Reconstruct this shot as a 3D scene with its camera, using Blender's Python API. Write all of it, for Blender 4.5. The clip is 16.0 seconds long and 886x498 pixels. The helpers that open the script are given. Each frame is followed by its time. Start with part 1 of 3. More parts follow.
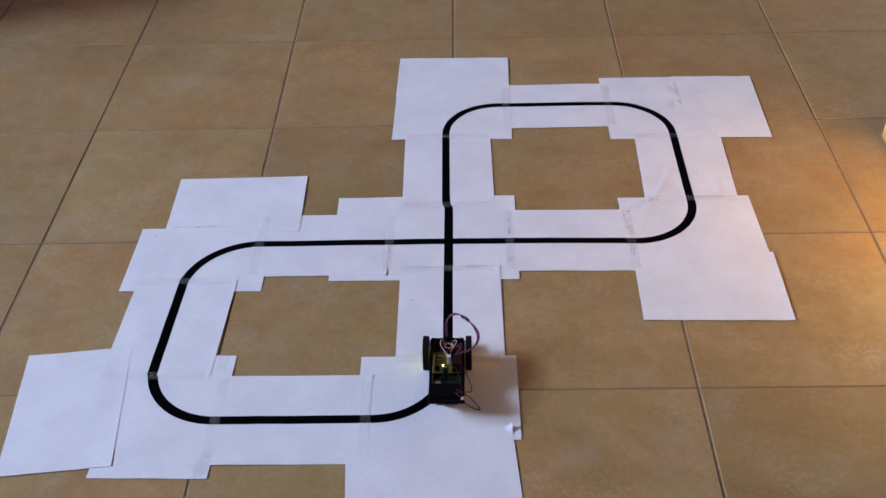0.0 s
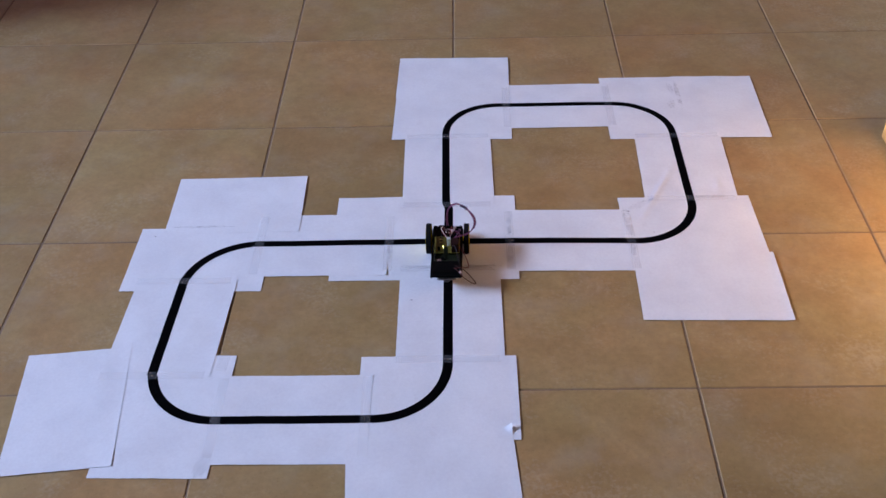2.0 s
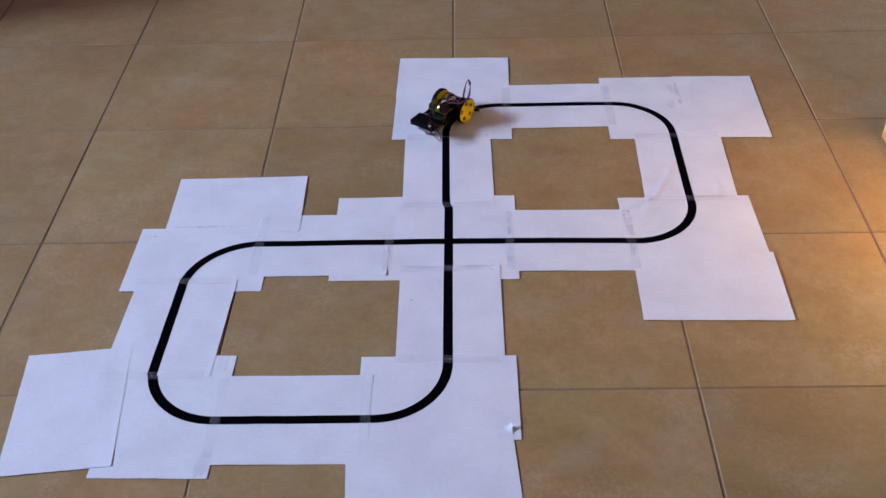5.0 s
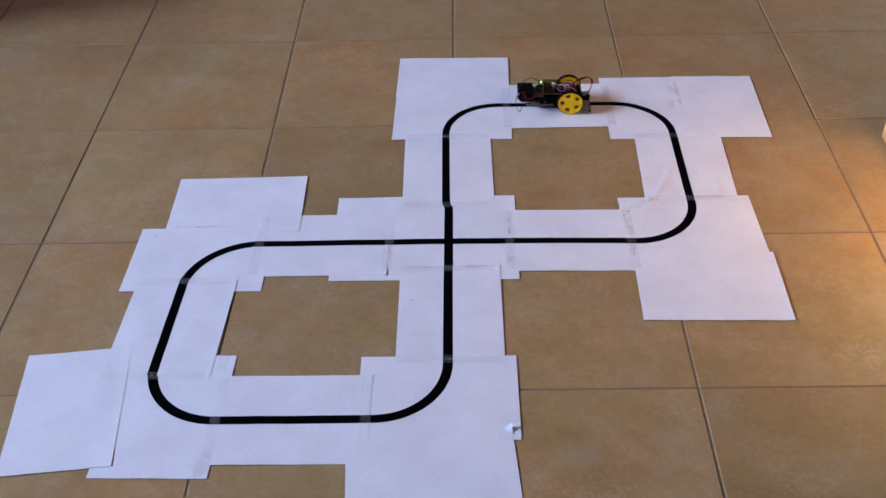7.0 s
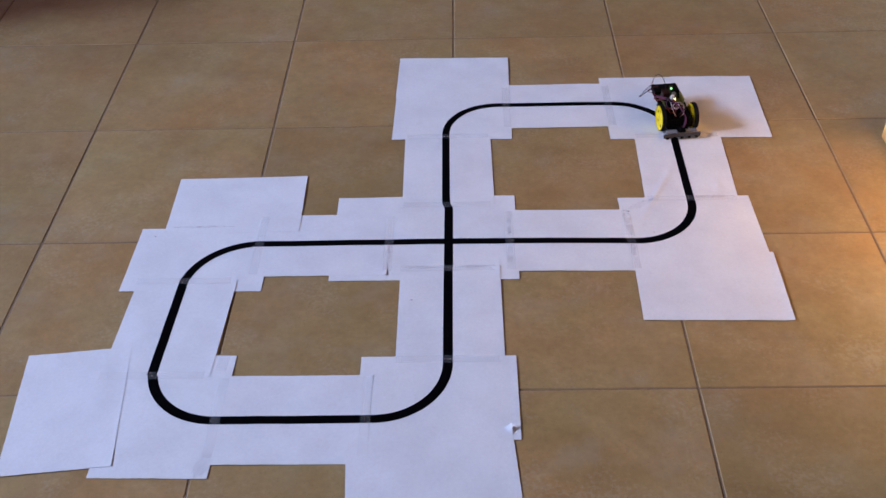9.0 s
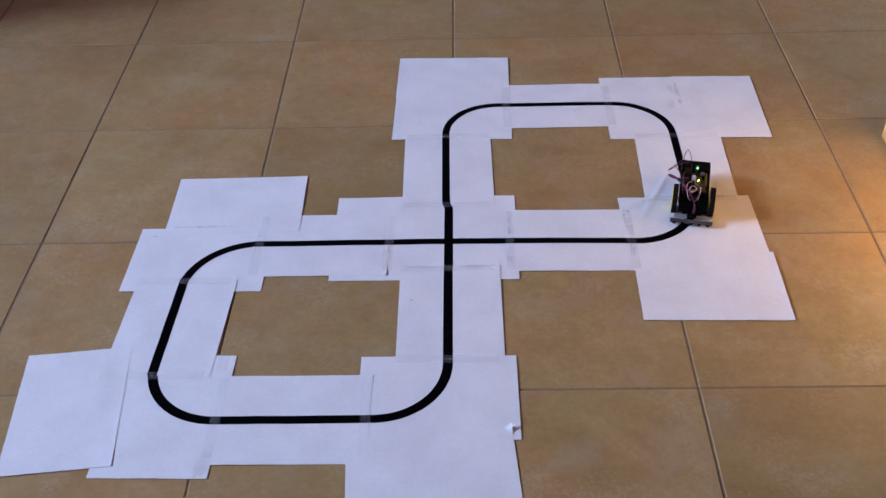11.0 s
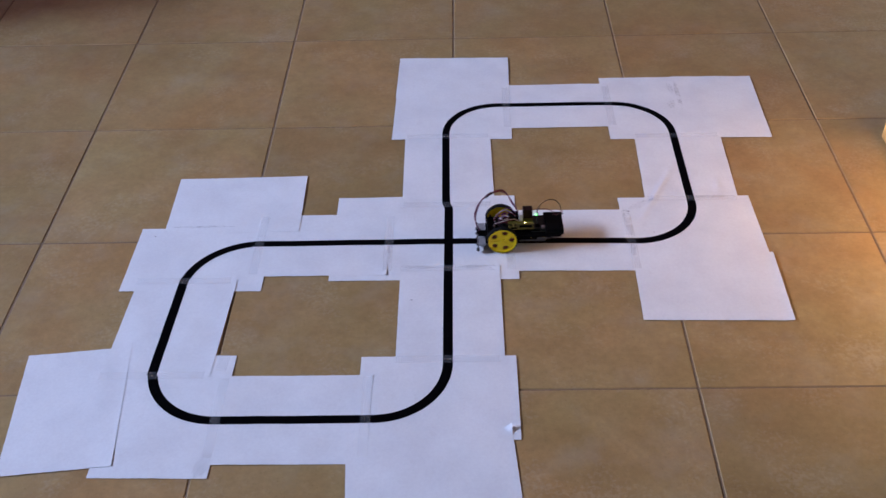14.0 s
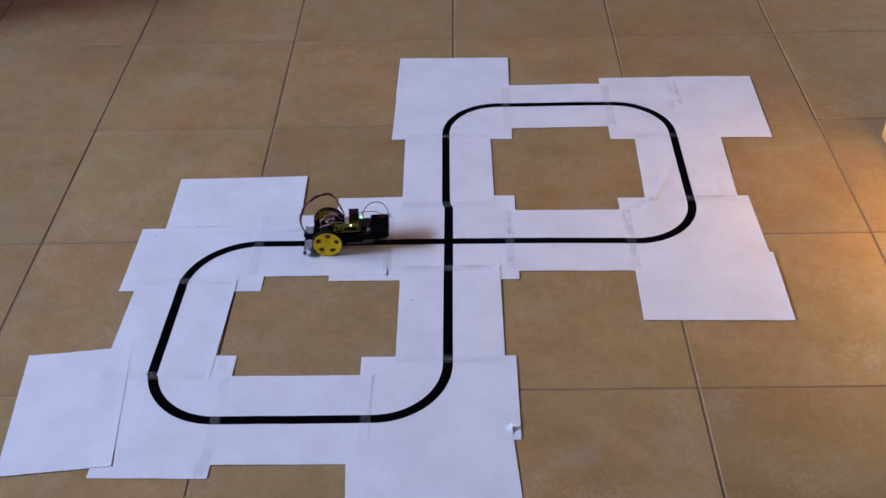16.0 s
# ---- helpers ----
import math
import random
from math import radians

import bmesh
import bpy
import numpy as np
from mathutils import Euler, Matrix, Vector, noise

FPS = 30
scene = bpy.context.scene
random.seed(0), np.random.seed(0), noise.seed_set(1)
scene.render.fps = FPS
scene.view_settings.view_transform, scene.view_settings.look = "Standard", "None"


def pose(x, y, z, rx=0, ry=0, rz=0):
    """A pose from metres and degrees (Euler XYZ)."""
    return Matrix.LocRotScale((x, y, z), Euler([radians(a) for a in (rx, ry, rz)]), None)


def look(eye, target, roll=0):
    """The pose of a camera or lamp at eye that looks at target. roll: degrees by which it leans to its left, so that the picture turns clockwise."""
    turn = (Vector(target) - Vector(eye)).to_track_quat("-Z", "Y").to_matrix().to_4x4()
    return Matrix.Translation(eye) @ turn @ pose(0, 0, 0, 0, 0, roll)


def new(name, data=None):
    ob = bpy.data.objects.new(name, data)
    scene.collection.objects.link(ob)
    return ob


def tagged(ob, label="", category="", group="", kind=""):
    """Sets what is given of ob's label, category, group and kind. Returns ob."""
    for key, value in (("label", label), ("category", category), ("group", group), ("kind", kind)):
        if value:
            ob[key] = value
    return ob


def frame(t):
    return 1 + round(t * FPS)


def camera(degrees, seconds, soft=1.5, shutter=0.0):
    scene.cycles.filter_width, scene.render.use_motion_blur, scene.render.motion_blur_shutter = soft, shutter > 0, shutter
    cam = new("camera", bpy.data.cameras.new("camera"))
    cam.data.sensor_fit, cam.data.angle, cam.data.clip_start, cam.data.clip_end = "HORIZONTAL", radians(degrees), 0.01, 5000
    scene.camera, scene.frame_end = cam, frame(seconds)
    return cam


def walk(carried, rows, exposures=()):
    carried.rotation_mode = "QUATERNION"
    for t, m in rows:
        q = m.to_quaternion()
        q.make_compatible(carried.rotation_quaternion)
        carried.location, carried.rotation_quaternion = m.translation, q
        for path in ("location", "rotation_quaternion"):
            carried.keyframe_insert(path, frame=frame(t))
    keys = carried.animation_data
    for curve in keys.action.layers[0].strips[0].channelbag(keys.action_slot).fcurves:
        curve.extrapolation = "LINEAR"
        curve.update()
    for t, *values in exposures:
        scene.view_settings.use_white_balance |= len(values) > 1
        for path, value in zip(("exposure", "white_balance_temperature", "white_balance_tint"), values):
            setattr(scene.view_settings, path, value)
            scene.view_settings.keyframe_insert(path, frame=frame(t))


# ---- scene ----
# Camera: it stands on a fixed mount and looks down at the floor.
cam = camera(45.44, 16.0, soft=1.5, shutter=0.4)
EYE = (0.9344, -1.3510, 1.4500)
HELD = look(EYE, (0.8849, 0.4146, 0.0), -1.80)
walk(cam, [(0.0, HELD), (16.0, HELD)], exposures=[(0.0, -0.02, 6050, 6.6), (1.0, -0.02, 5930, 8.5), (2.0, -0.03, 5760, 10.8), (7.5, -0.05, 5790, 10.8), (12.5, -0.11, 5760, 11), (16.0, -0.12, 5760, 11)])

# ---------------------------------------------------------------- light
world = bpy.data.worlds.new("world")
scene.world = world
world.use_nodes = True
sky = world.node_tree.nodes.new("ShaderNodeTexSky")
sky.sky_type = "NISHITA"
sky.sun_disc = False
sky.sun_elevation = radians(18.94)
sky.sun_rotation = radians(-100)
world.node_tree.links.new(sky.outputs[0], world.node_tree.nodes["Background"].inputs[0])
world.node_tree.nodes["Background"].inputs[1].default_value = 0.10

# Room limits and the two unseen window openings in the west wall.
X0, X1, Y0, Y1, ROOM_H = -7.50, 2.60, -2.70, 3.00, 5.20
WIN_Y0, WIN_Y1, WIN_Z0, WIN_Z1 = -1.50, 0.24, 3.300, 4.90
HIGH_Y0, HIGH_Y1, HIGH_Z0, HIGH_Z1 = 0.60, 2.40, 3.60, 4.90

sun = new("sun", bpy.data.lights.new("sun", "SUN"))
sun.data.energy, sun.data.angle, sun.data.color = 16.5, radians(0.6), (1.0, 0.86, 0.66)
sun.matrix_world = look((-4.0, -0.25, 1.90), (0.0, 0.00, 1.90 - 4.0 * math.tan(radians(18.94))))



def window_light(y0, y1, z0, z1, watts):
    """The sky's light in one window opening."""
    lamp = new("window_daylight", bpy.data.lights.new("window_daylight", "AREA"))
    lamp.data.shape, lamp.data.size, lamp.data.size_y = "RECTANGLE", y1 - y0 - 0.06, z1 - z0 - 0.06
    lamp.data.energy, lamp.data.color = watts, (0.602, 0.700, 1.0)
    lamp.matrix_world = look((X0 - 0.06, (y0 + y1) / 2, (z0 + z1) / 2), (X0 + 1.0, (y0 + y1) / 2, (z0 + z1) / 2))


window_light(WIN_Y0, WIN_Y1, WIN_Z0, WIN_Z1, 860)
# second opening is made up, to widen the daylight northwards and soften shadows
window_light(HIGH_Y0, HIGH_Y1, HIGH_Z0, HIGH_Z1, 500)


# ---------------------------------------------------------------- materials
def node_material(name):
    m = bpy.data.materials.new(name)
    m.use_nodes = True
    nt = m.node_tree
    return m, nt, nt.nodes["Principled BSDF"]


def add_node(nt, kind, **values):
    n = nt.nodes.new(kind)
    for key, value in values.items():
        n.inputs[key].default_value = value
    return n


def noise_tex(nt, vector, scale, detail=5.0, rough=0.55):
    n = add_node(nt, "ShaderNodeTexNoise", Scale=scale, Detail=detail, Roughness=rough)
    if vector is not None:
        nt.links.new(vector, n.inputs["Vector"])
    return n


def ramp(nt, value, stops):
    n = nt.nodes.new("ShaderNodeValToRGB")
    els = n.color_ramp.elements
    while len(els) < len(stops):
        els.new(0.5)
    for el, (pos, col) in zip(els, stops):
        el.position, el.color = pos, (*col, 1)
    nt.links.new(value, n.inputs[0])
    return n


def mix(nt, kind, fac, a, b):
    n = nt.nodes.new("ShaderNodeMix")
    n.data_type, n.blend_type = "RGBA", kind
    for socket, v in ((n.inputs[0], fac), (n.inputs[6], a), (n.inputs[7], b)):
        if isinstance(v, bpy.types.NodeSocket):
            nt.links.new(v, socket)
        elif isinstance(v, (int, float)):
            socket.default_value = v
        else:
            socket.default_value = (*v, 1)
    return n.outputs[2]


def bump(nt, bsdf, height, strength, distance):
    n = add_node(nt, "ShaderNodeBump", Strength=strength, Distance=distance)
    nt.links.new(height, n.inputs["Height"])
    nt.links.new(n.outputs[0], bsdf.inputs["Normal"])
    return n


def plain(name, color, rough=0.5, metal=0.0, grain=0.0, scale=60.0, coat=0.0, spec=0.5):
    """A painted, moulded or metal surface with slight uneven tone and relief."""
    m, nt, b = node_material(name)
    co = nt.nodes.new("ShaderNodeTexCoord").outputs["Object"]
    n = noise_tex(nt, co, scale)
    low = tuple(c * 0.82 for c in color)
    high = tuple(min(1.0, c * 1.14) for c in color)
    r = ramp(nt, n.outputs[0], [(0.3, low), (0.7, high)])
    nt.links.new(r.outputs[0], b.inputs["Base Color"])
    b.inputs["Roughness"].default_value = rough
    b.inputs["Metallic"].default_value = metal
    b.inputs["Coat Weight"].default_value = coat
    b.inputs["Specular IOR Level"].default_value = spec
    if grain:
        bump(nt, b, noise_tex(nt, co, scale * 6).outputs[0], 0.3, grain)
    return m


def tile_material():
    m, nt, b = node_material("ceramic_tile")
    geo = nt.nodes.new("ShaderNodeTexCoord").outputs["Object"]
    info = nt.nodes.new("ShaderNodeObjectInfo")
    off = nt.nodes.new("ShaderNodeVectorMath")
    off.operation = "MULTIPLY_ADD"
    nt.links.new(info.outputs["Random"], off.inputs[0])
    off.inputs[1].default_value = (37.0, 53.0, 19.0)
    nt.links.new(geo, off.inputs[2])
    v = off.outputs[0]
    # cloudy glaze, slightly drawn out along one side of the tile
    st = nt.nodes.new("ShaderNodeMapping")
    st.inputs["Scale"].default_value = (1.0, 1.15, 1.0)
    st.inputs["Rotation"].default_value = (0, 0, 0.5)
    nt.links.new(v, st.inputs["Vector"])
    clouds = noise_tex(nt, st.outputs[0], 6.5, 6.0, 0.58)
    clouds.inputs["Distortion"].default_value = 0.35
    base = ramp(nt, clouds.outputs[0], [(0.28, TILE_DARK), (0.50, TILE_MID), (0.74, TILE_LIGHT)])
    fine = noise_tex(nt, v, 85.0, 8.0, 0.72)
    fr = ramp(nt, fine.outputs[0], [(0.32, (0.80, 0.78, 0.76)), (0.66, (1.09, 1.09, 1.08))])
    col = mix(nt, "MULTIPLY", 0.65, base.outputs[0], fr.outputs[0])
    mottle = noise_tex(nt, v, 24.0, 4.0, 0.6)
    mr = ramp(nt, mottle.outputs[0], [(0.36, (0.90, 0.88, 0.85)), (0.62, (1.05, 1.05, 1.05))])
    col = mix(nt, "MULTIPLY", 0.7, col, mr.outputs[0])
    grey = noise_tex(nt, v, 9.0, 5.0, 0.65)
    gr = ramp(nt, grey.outputs[0], [(0.52, (0, 0, 0)), (0.80, (0.50, 0.50, 0.50))])
    col = mix(nt, "MIX", gr.outputs[0], col, (0.40, 0.33, 0.225))
    # larger patches, some rust brown, some more olive
    patch = noise_tex(nt, v, 3.2, 4.0, 0.55)
    pr = ramp(nt, patch.outputs[0], [(0.36, (1.06, 0.93, 0.84)), (0.48, (1.0, 1.0, 1.0)), (0.64, (0.95, 1.05, 1.0))])
    col = mix(nt, "MULTIPLY", 0.6, col, pr.outputs[0])
    # worn pale flecks in loose groups
    fleck = noise_tex(nt, v, 130.0, 3.0, 0.6)
    spread = noise_tex(nt, v, 7.5, 3.0, 0.55)
    lot = nt.nodes.new("ShaderNodeMath")
    lot.operation = "MULTIPLY"
    nt.links.new(fleck.outputs[0], lot.inputs[0])
    nt.links.new(spread.outputs[0], lot.inputs[1])
    fl = ramp(nt, lot.outputs[0], [(0.29, (0, 0, 0)), (0.42, (0.26, 0.26, 0.26))])
    col = mix(nt, "MIX", fl.outputs[0], col, (0.53, 0.46, 0.33))
    specks = noise_tex(nt, v, 240.0, 2.0, 0.5)
    spr = ramp(nt, specks.outputs[0], [(0.24, (0.55, 0.5, 0.46)), (0.36, (1.0, 1.0, 1.0))])
    col = mix(nt, "MULTIPLY", 0.5, col, spr.outputs[0])
    tone = nt.nodes.new("ShaderNodeMapRange")
    tone.inputs[3].default_value, tone.inputs[4].default_value = 0.90, 1.08
    nt.links.new(info.outputs["Random"], tone.inputs[0])
    hsv = nt.nodes.new("ShaderNodeHueSaturation")
    nt.links.new(col, hsv.inputs["Color"])
    nt.links.new(tone.outputs[0], hsv.inputs["Value"])
    nt.links.new(hsv.outputs[0], b.inputs["Base Color"])
    rr = nt.nodes.new("ShaderNodeMapRange")
    rr.inputs[3].default_value, rr.inputs[4].default_value = 0.30, 0.50
    b.inputs["Specular IOR Level"].default_value = 0.75
    nt.links.new(clouds.outputs[0], rr.inputs[0])
    nt.links.new(rr.outputs[0], b.inputs["Roughness"])
    bump(nt, b, fine.outputs[0], 0.20, 0.0008)
    return m


TILE_DARK, TILE_MID, TILE_LIGHT = (0.328, 0.206, 0.078), (0.376, 0.249, 0.098), (0.414, 0.290, 0.129)


def paper_material():
    m, nt, b = node_material("white_paper")
    co = nt.nodes.new("ShaderNodeNewGeometry").outputs["Position"]
    soft = noise_tex(nt, co, 9.0, 4.0)
    c1 = ramp(nt, soft.outputs[0], [(0.30, (0.79, 0.785, 0.79)), (0.62, (0.86, 0.86, 0.86))])
    smudge = noise_tex(nt, co, 26.0, 6.0, 0.7)
    sm = ramp(nt, smudge.outputs[0], [(0.60, (0, 0, 0)), (0.82, (0.28, 0.28, 0.28))])
    col = mix(nt, "MIX", sm.outputs[0], c1.outputs[0], (0.62, 0.58, 0.55))
    # fibre grain and fine dirt
    fibre = noise_tex(nt, co, 170.0, 6.0, 0.7)
    fb = ramp(nt, fibre.outputs[0], [(0.30, (0.945, 0.94, 0.945)), (0.62, (1.0, 1.0, 1.0))])
    col = mix(nt, "MULTIPLY", 1.0, col, fb.outputs[0])
    nt.links.new(col, b.inputs["Base Color"])
    b.inputs["Roughness"].default_value = 0.75
    b.inputs["Specular IOR Level"].default_value = 0.25
    bump(nt, b, noise_tex(nt, co, 11.0, 4.0, 0.50).outputs[0], 0.30, 0.0045)
    return m


def line_material():
    m, nt, b = node_material("black_printed_line")
    co = nt.nodes.new("ShaderNodeNewGeometry").outputs["Position"]
    n = noise_tex(nt, co, 130.0, 5.0)
    r = ramp(nt, n.outputs[0], [(0.3, (0.0010, 0.0010, 0.0014)), (0.75, (0.0032, 0.0032, 0.0040))])
    nt.links.new(r.outputs[0], b.inputs["Base Color"])
    b.inputs["Roughness"].default_value = 0.8
    b.inputs["Specular IOR Level"].default_value = 0.01
    return m


def tape_material():
    m, nt, b = node_material("clear_adhesive_tape")
    co = nt.nodes.new("ShaderNodeNewGeometry").outputs["Position"]
    b.inputs["Base Color"].default_value = (0.76, 0.74, 0.73, 1)
    b.inputs["Roughness"].default_value = 0.35
    n = noise_tex(nt, co, 25.0, 5.0)
    r = ramp(nt, n.outputs[0], [(0.30, (0.05, 0.05, 0.05)), (0.75, (0.12, 0.12, 0.12))])
    nt.links.new(r.outputs[0], b.inputs["Alpha"])
    return m


def plaster_material(name, color):
    m, nt, b = node_material(name)
    co = nt.nodes.new("ShaderNodeNewGeometry").outputs["Position"]
    n = noise_tex(nt, co, 2.5, 5.0)
    r = ramp(nt, n.outputs[0], [(0.3, tuple(c * 0.93 for c in color)), (0.7, color)])
    nt.links.new(r.outputs[0], b.inputs["Base Color"])
    b.inputs["Roughness"].default_value = 0.85
    bump(nt, b, noise_tex(nt, co, 120.0).outputs[0], 0.2, 0.002)
    return m


def wood_material():
    m, nt, b = node_material("orange_varnished_wood")
    co = nt.nodes.new("ShaderNodeNewGeometry").outputs["Position"]
    mp = nt.nodes.new("ShaderNodeMapping")
    mp.inputs["Scale"].default_value = (14.0, 14.0, 1.2)
    nt.links.new(co, mp.inputs["Vector"])
    n = noise_tex(nt, mp.outputs[0], 3.0, 7.0, 0.6)
    r = ramp(nt, n.outputs[0], [(0.3, (0.46, 0.23, 0.065)), (0.55, (0.62, 0.34, 0.11)), (0.75, (0.70, 0.41, 0.15))])
    nt.links.new(r.outputs[0], b.inputs["Base Color"])
    b.inputs["Roughness"].default_value = 0.4
    bump(nt, b, n.outputs[0], 0.15, 0.001)
    return m


def glow(name, color, strength):
    m, nt, b = node_material(name)
    b.inputs["Base Color"].default_value = (*color, 1)
    b.inputs["Emission Color"].default_value = (*color, 1)
    b.inputs["Emission Strength"].default_value = strength
    return m


M_TILE, M_PAPER, M_LINE, M_TAPE = tile_material(), paper_material(), line_material(), tape_material()
M_GROUT = plain("grout", (0.24, 0.165, 0.100), 0.95, grain=0.001, scale=90)
M_WALL, M_CEIL = plaster_material("wall_plaster", (0.075, 0.055, 0.042)), plaster_material("ceiling_plaster", (0.095, 0.080, 0.068))
# Unseen north wall: its red is made up, to bounce warm light onto the far tiles.
M_BOUNCEWALL = plaster_material("red_bounce_wall", (0.40, 0.19, 0.15))
M_DARKWOOD = plaster_material("dark_brown_wood", (0.06, 0.035, 0.022))
M_WOOD = wood_material()
M_YELLOW = plain("yellow_plastic", (0.97, 0.70, 0.003), 0.42, scale=40, spec=0.22)
M_MAROON = plain("dark_maroon_plastic", (0.016, 0.0055, 0.0045), 0.5, scale=80, spec=0.15)
M_RUST = plain("rust_brown_plastic", (0.15, 0.038, 0.014), 0.5, scale=80, spec=0.2)
M_RUBBER = plain("black_rubber", (0.007, 0.007, 0.007), 0.85, grain=0.0006, scale=120, spec=0.10)
M_BLACK = plain("black_plastic", (0.0028, 0.0025, 0.0025), 0.65, grain=0.0004, scale=90, spec=0.05)
M_GLOSS = plain("glossy_black_plastic", (0.0018, 0.0018, 0.0018), 0.45, scale=60, spec=0.06)
M_PCB = plain("olive_circuit_board", (0.150, 0.118, 0.020), 0.40, scale=140, spec=0.3)
M_PCB2 = plain("dark_circuit_board", (0.014, 0.019, 0.010), 0.35, scale=140)
M_SENSOR = plain("grey_sensor_board", (0.075, 0.064, 0.062), 0.5, scale=160)
M_STEEL = plain("brushed_steel", (0.62, 0.61, 0.60), 0.32, metal=1.0, scale=120)
M_DULL = plain("dull_steel", (0.22, 0.21, 0.21), 0.45, metal=1.0, scale=120)
M_PALE = plain("pale_grey_plastic", (0.27, 0.255, 0.25), 0.5, scale=80)
M_DIM = plain("dim_grey_plastic", (0.10, 0.095, 0.09), 0.5, scale=80)
M_WHITE = plain("white_plastic", (0.72, 0.70, 0.68), 0.45, scale=80)
M_INK = plain("dark_smudge", (0.16, 0.13, 0.13), 0.8)
M_GOLD = plain("brass_pins", (0.62, 0.45, 0.15), 0.35, metal=1.0)
M_W_PURPLE = plain("purple_wire", (0.15, 0.052, 0.105), 0.6, spec=0.15)
M_W_RED = plain("red_wire", (0.15, 0.020, 0.026), 0.6, spec=0.15)
M_W_DARK = plain("dark_wire", (0.016, 0.012, 0.016), 0.6, spec=0.15)
M_W_PALE = plain("pale_wire", (0.62, 0.47, 0.44), 0.6, spec=0.15)
M_W_BROWN = plain("brown_wire", (0.060, 0.020, 0.018), 0.6, spec=0.15)
M_GREEN_LED, M_YELLOW_LED = glow("green_led", (0.25, 1.0, 0.22), 6.5), glow("yellow_led", (1.0, 0.92, 0.28), 8.5)


# ---------------------------------------------------------------- mesh helpers
def mesh_from(name, bm, material, smooth=False):
    bmesh.ops.recalc_face_normals(bm, faces=bm.faces)
    me = bpy.data.meshes.new(name)
    bm.to_mesh(me)
    bm.free()
    me.materials.append(material)
    if smooth:
        for f in me.polygons:
            f.use_smooth = True
    return me


def part(name, bm, material, parent, label="", smooth=False):
    ob = new(name, mesh_from(name, bm, material, smooth))
    ob.parent = parent
    if label:
        ob["label"] = label
    return ob


def add_box(bm, x0, x1, y0, y1, z0, z1, bevel=0.0, segments=2):
    made = bmesh.ops.create_cube(bm, size=1.0)["verts"]
    for v in made:
        v.co = ((x0 + x1) / 2 + v.co.x * (x1 - x0), (y0 + y1) / 2 + v.co.y * (y1 - y0), (z0 + z1) / 2 + v.co.z * (z1 - z0))
    if bevel:
        edges = list({e for v in made for e in v.link_edges})
        bmesh.ops.bevel(bm, geom=edges, offset=bevel, segments=segments, affect="EDGES", profile=0.5)
    return bm


def box(x0, x1, y0, y1, z0, z1, bevel=0.0, segments=2):
    return add_box(bmesh.new(), x0, x1, y0, y1, z0, z1, bevel, segments)


def lathe(profile, steps=48, axis="Y"):
    """Turn a closed profile of (radius, along) round an axis."""
    bm = bmesh.new()
    rings = []
    for i in range(steps):
        a = 2 * math.pi * i / steps
        c, s = math.cos(a), math.sin(a)
        if axis == "Y":
            rings.append([bm.verts.new((r * c, h, r * s)) for r, h in profile])
        else:
            rings.append([bm.verts.new((r * c, r * s, h)) for r, h in profile])
    n = len(profile)
    for i in range(steps):
        a, b = rings[i], rings[(i + 1) % steps]
        for j in range(n):
            bm.faces.new((a[j], a[(j + 1) % n], b[(j + 1) % n], b[j]))
    return bm


def catmull(points, per=8):
    pts = [Vector(q) for q in points]
    pts = [pts[0] * 2 - pts[1]] + pts + [pts[-1] * 2 - pts[-2]]
    out = []
    for i in range(1, len(pts) - 2):
        a, b, c, d = pts[i - 1:i + 3]
        for k in range(per):
            t = k / per
            out.append(0.5 * (2 * b + (c - a) * t + (2 * a - 5 * b + 4 * c - d) * t * t + (3 * b - a - 3 * c + d) * t ** 3))
    return out + [pts[-2]]


def tube(points, radius, sides=7, per=8):
    """A round cable through the given points."""
    path = catmull(points, per)
    bm = bmesh.new()
    rings = []
    for i, q in enumerate(path):
        d = (path[min(i + 1, len(path) - 1)] - path[max(i - 1, 0)]).normalized()
        u = d.cross(Vector((0.31, 0.17, 0.93))).normalized()
        w = d.cross(u)
        rings.append([bm.verts.new(q + radius * (math.cos(2 * math.pi * k / sides) * u + math.sin(2 * math.pi * k / sides) * w)) for k in range(sides)])
    for a, b in zip(rings, rings[1:]):
        for k in range(sides):
            bm.faces.new((a[k], a[(k + 1) % sides], b[(k + 1) % sides], b[k]))
    bm.faces.new(rings[0])
    bm.faces.new(list(reversed(rings[-1])))
    return bm


# ---------------------------------------------------------------- room
def wall(name, label, boxes, material):
    bm = bmesh.new()
    for b in boxes:
        add_box(bm, *b)
    ob = new(name, mesh_from(name, bm, material))
    return tagged(ob, label, "wall", kind="structure")


T = 0.15
wall("wall_west", "dark grey plastered wall with two open window holes", [
    (X0 - T, X0, Y0, WIN_Y0, 0, ROOM_H), (X0 - T, X0, WIN_Y1, HIGH_Y0, 0, ROOM_H), (X0 - T, X0, HIGH_Y1, Y1, 0, ROOM_H),
    (X0 - T, X0, WIN_Y0, WIN_Y1, 0, WIN_Z0), (X0 - T, X0, WIN_Y0, WIN_Y1, WIN_Z1, ROOM_H),
    (X0 - T, X0, HIGH_Y0, HIGH_Y1, 0, HIGH_Z0), (X0 - T, X0, HIGH_Y0, HIGH_Y1, HIGH_Z1, ROOM_H)], M_WALL)
wall("wall_east", "dark grey plastered wall", [(X1, X1 + T, Y0, Y1, 0, ROOM_H)], M_WALL)
wall("wall_north", "unseen wall made dusky red to tint the far tiles", [(X0 - T, X1 + T, Y1, Y1 + T, 0, ROOM_H)], M_BOUNCEWALL)
wall("wall_south", "dark grey plastered wall", [(X0 - T, X1 + T, Y0 - T, Y0, 0, ROOM_H)], M_WALL)
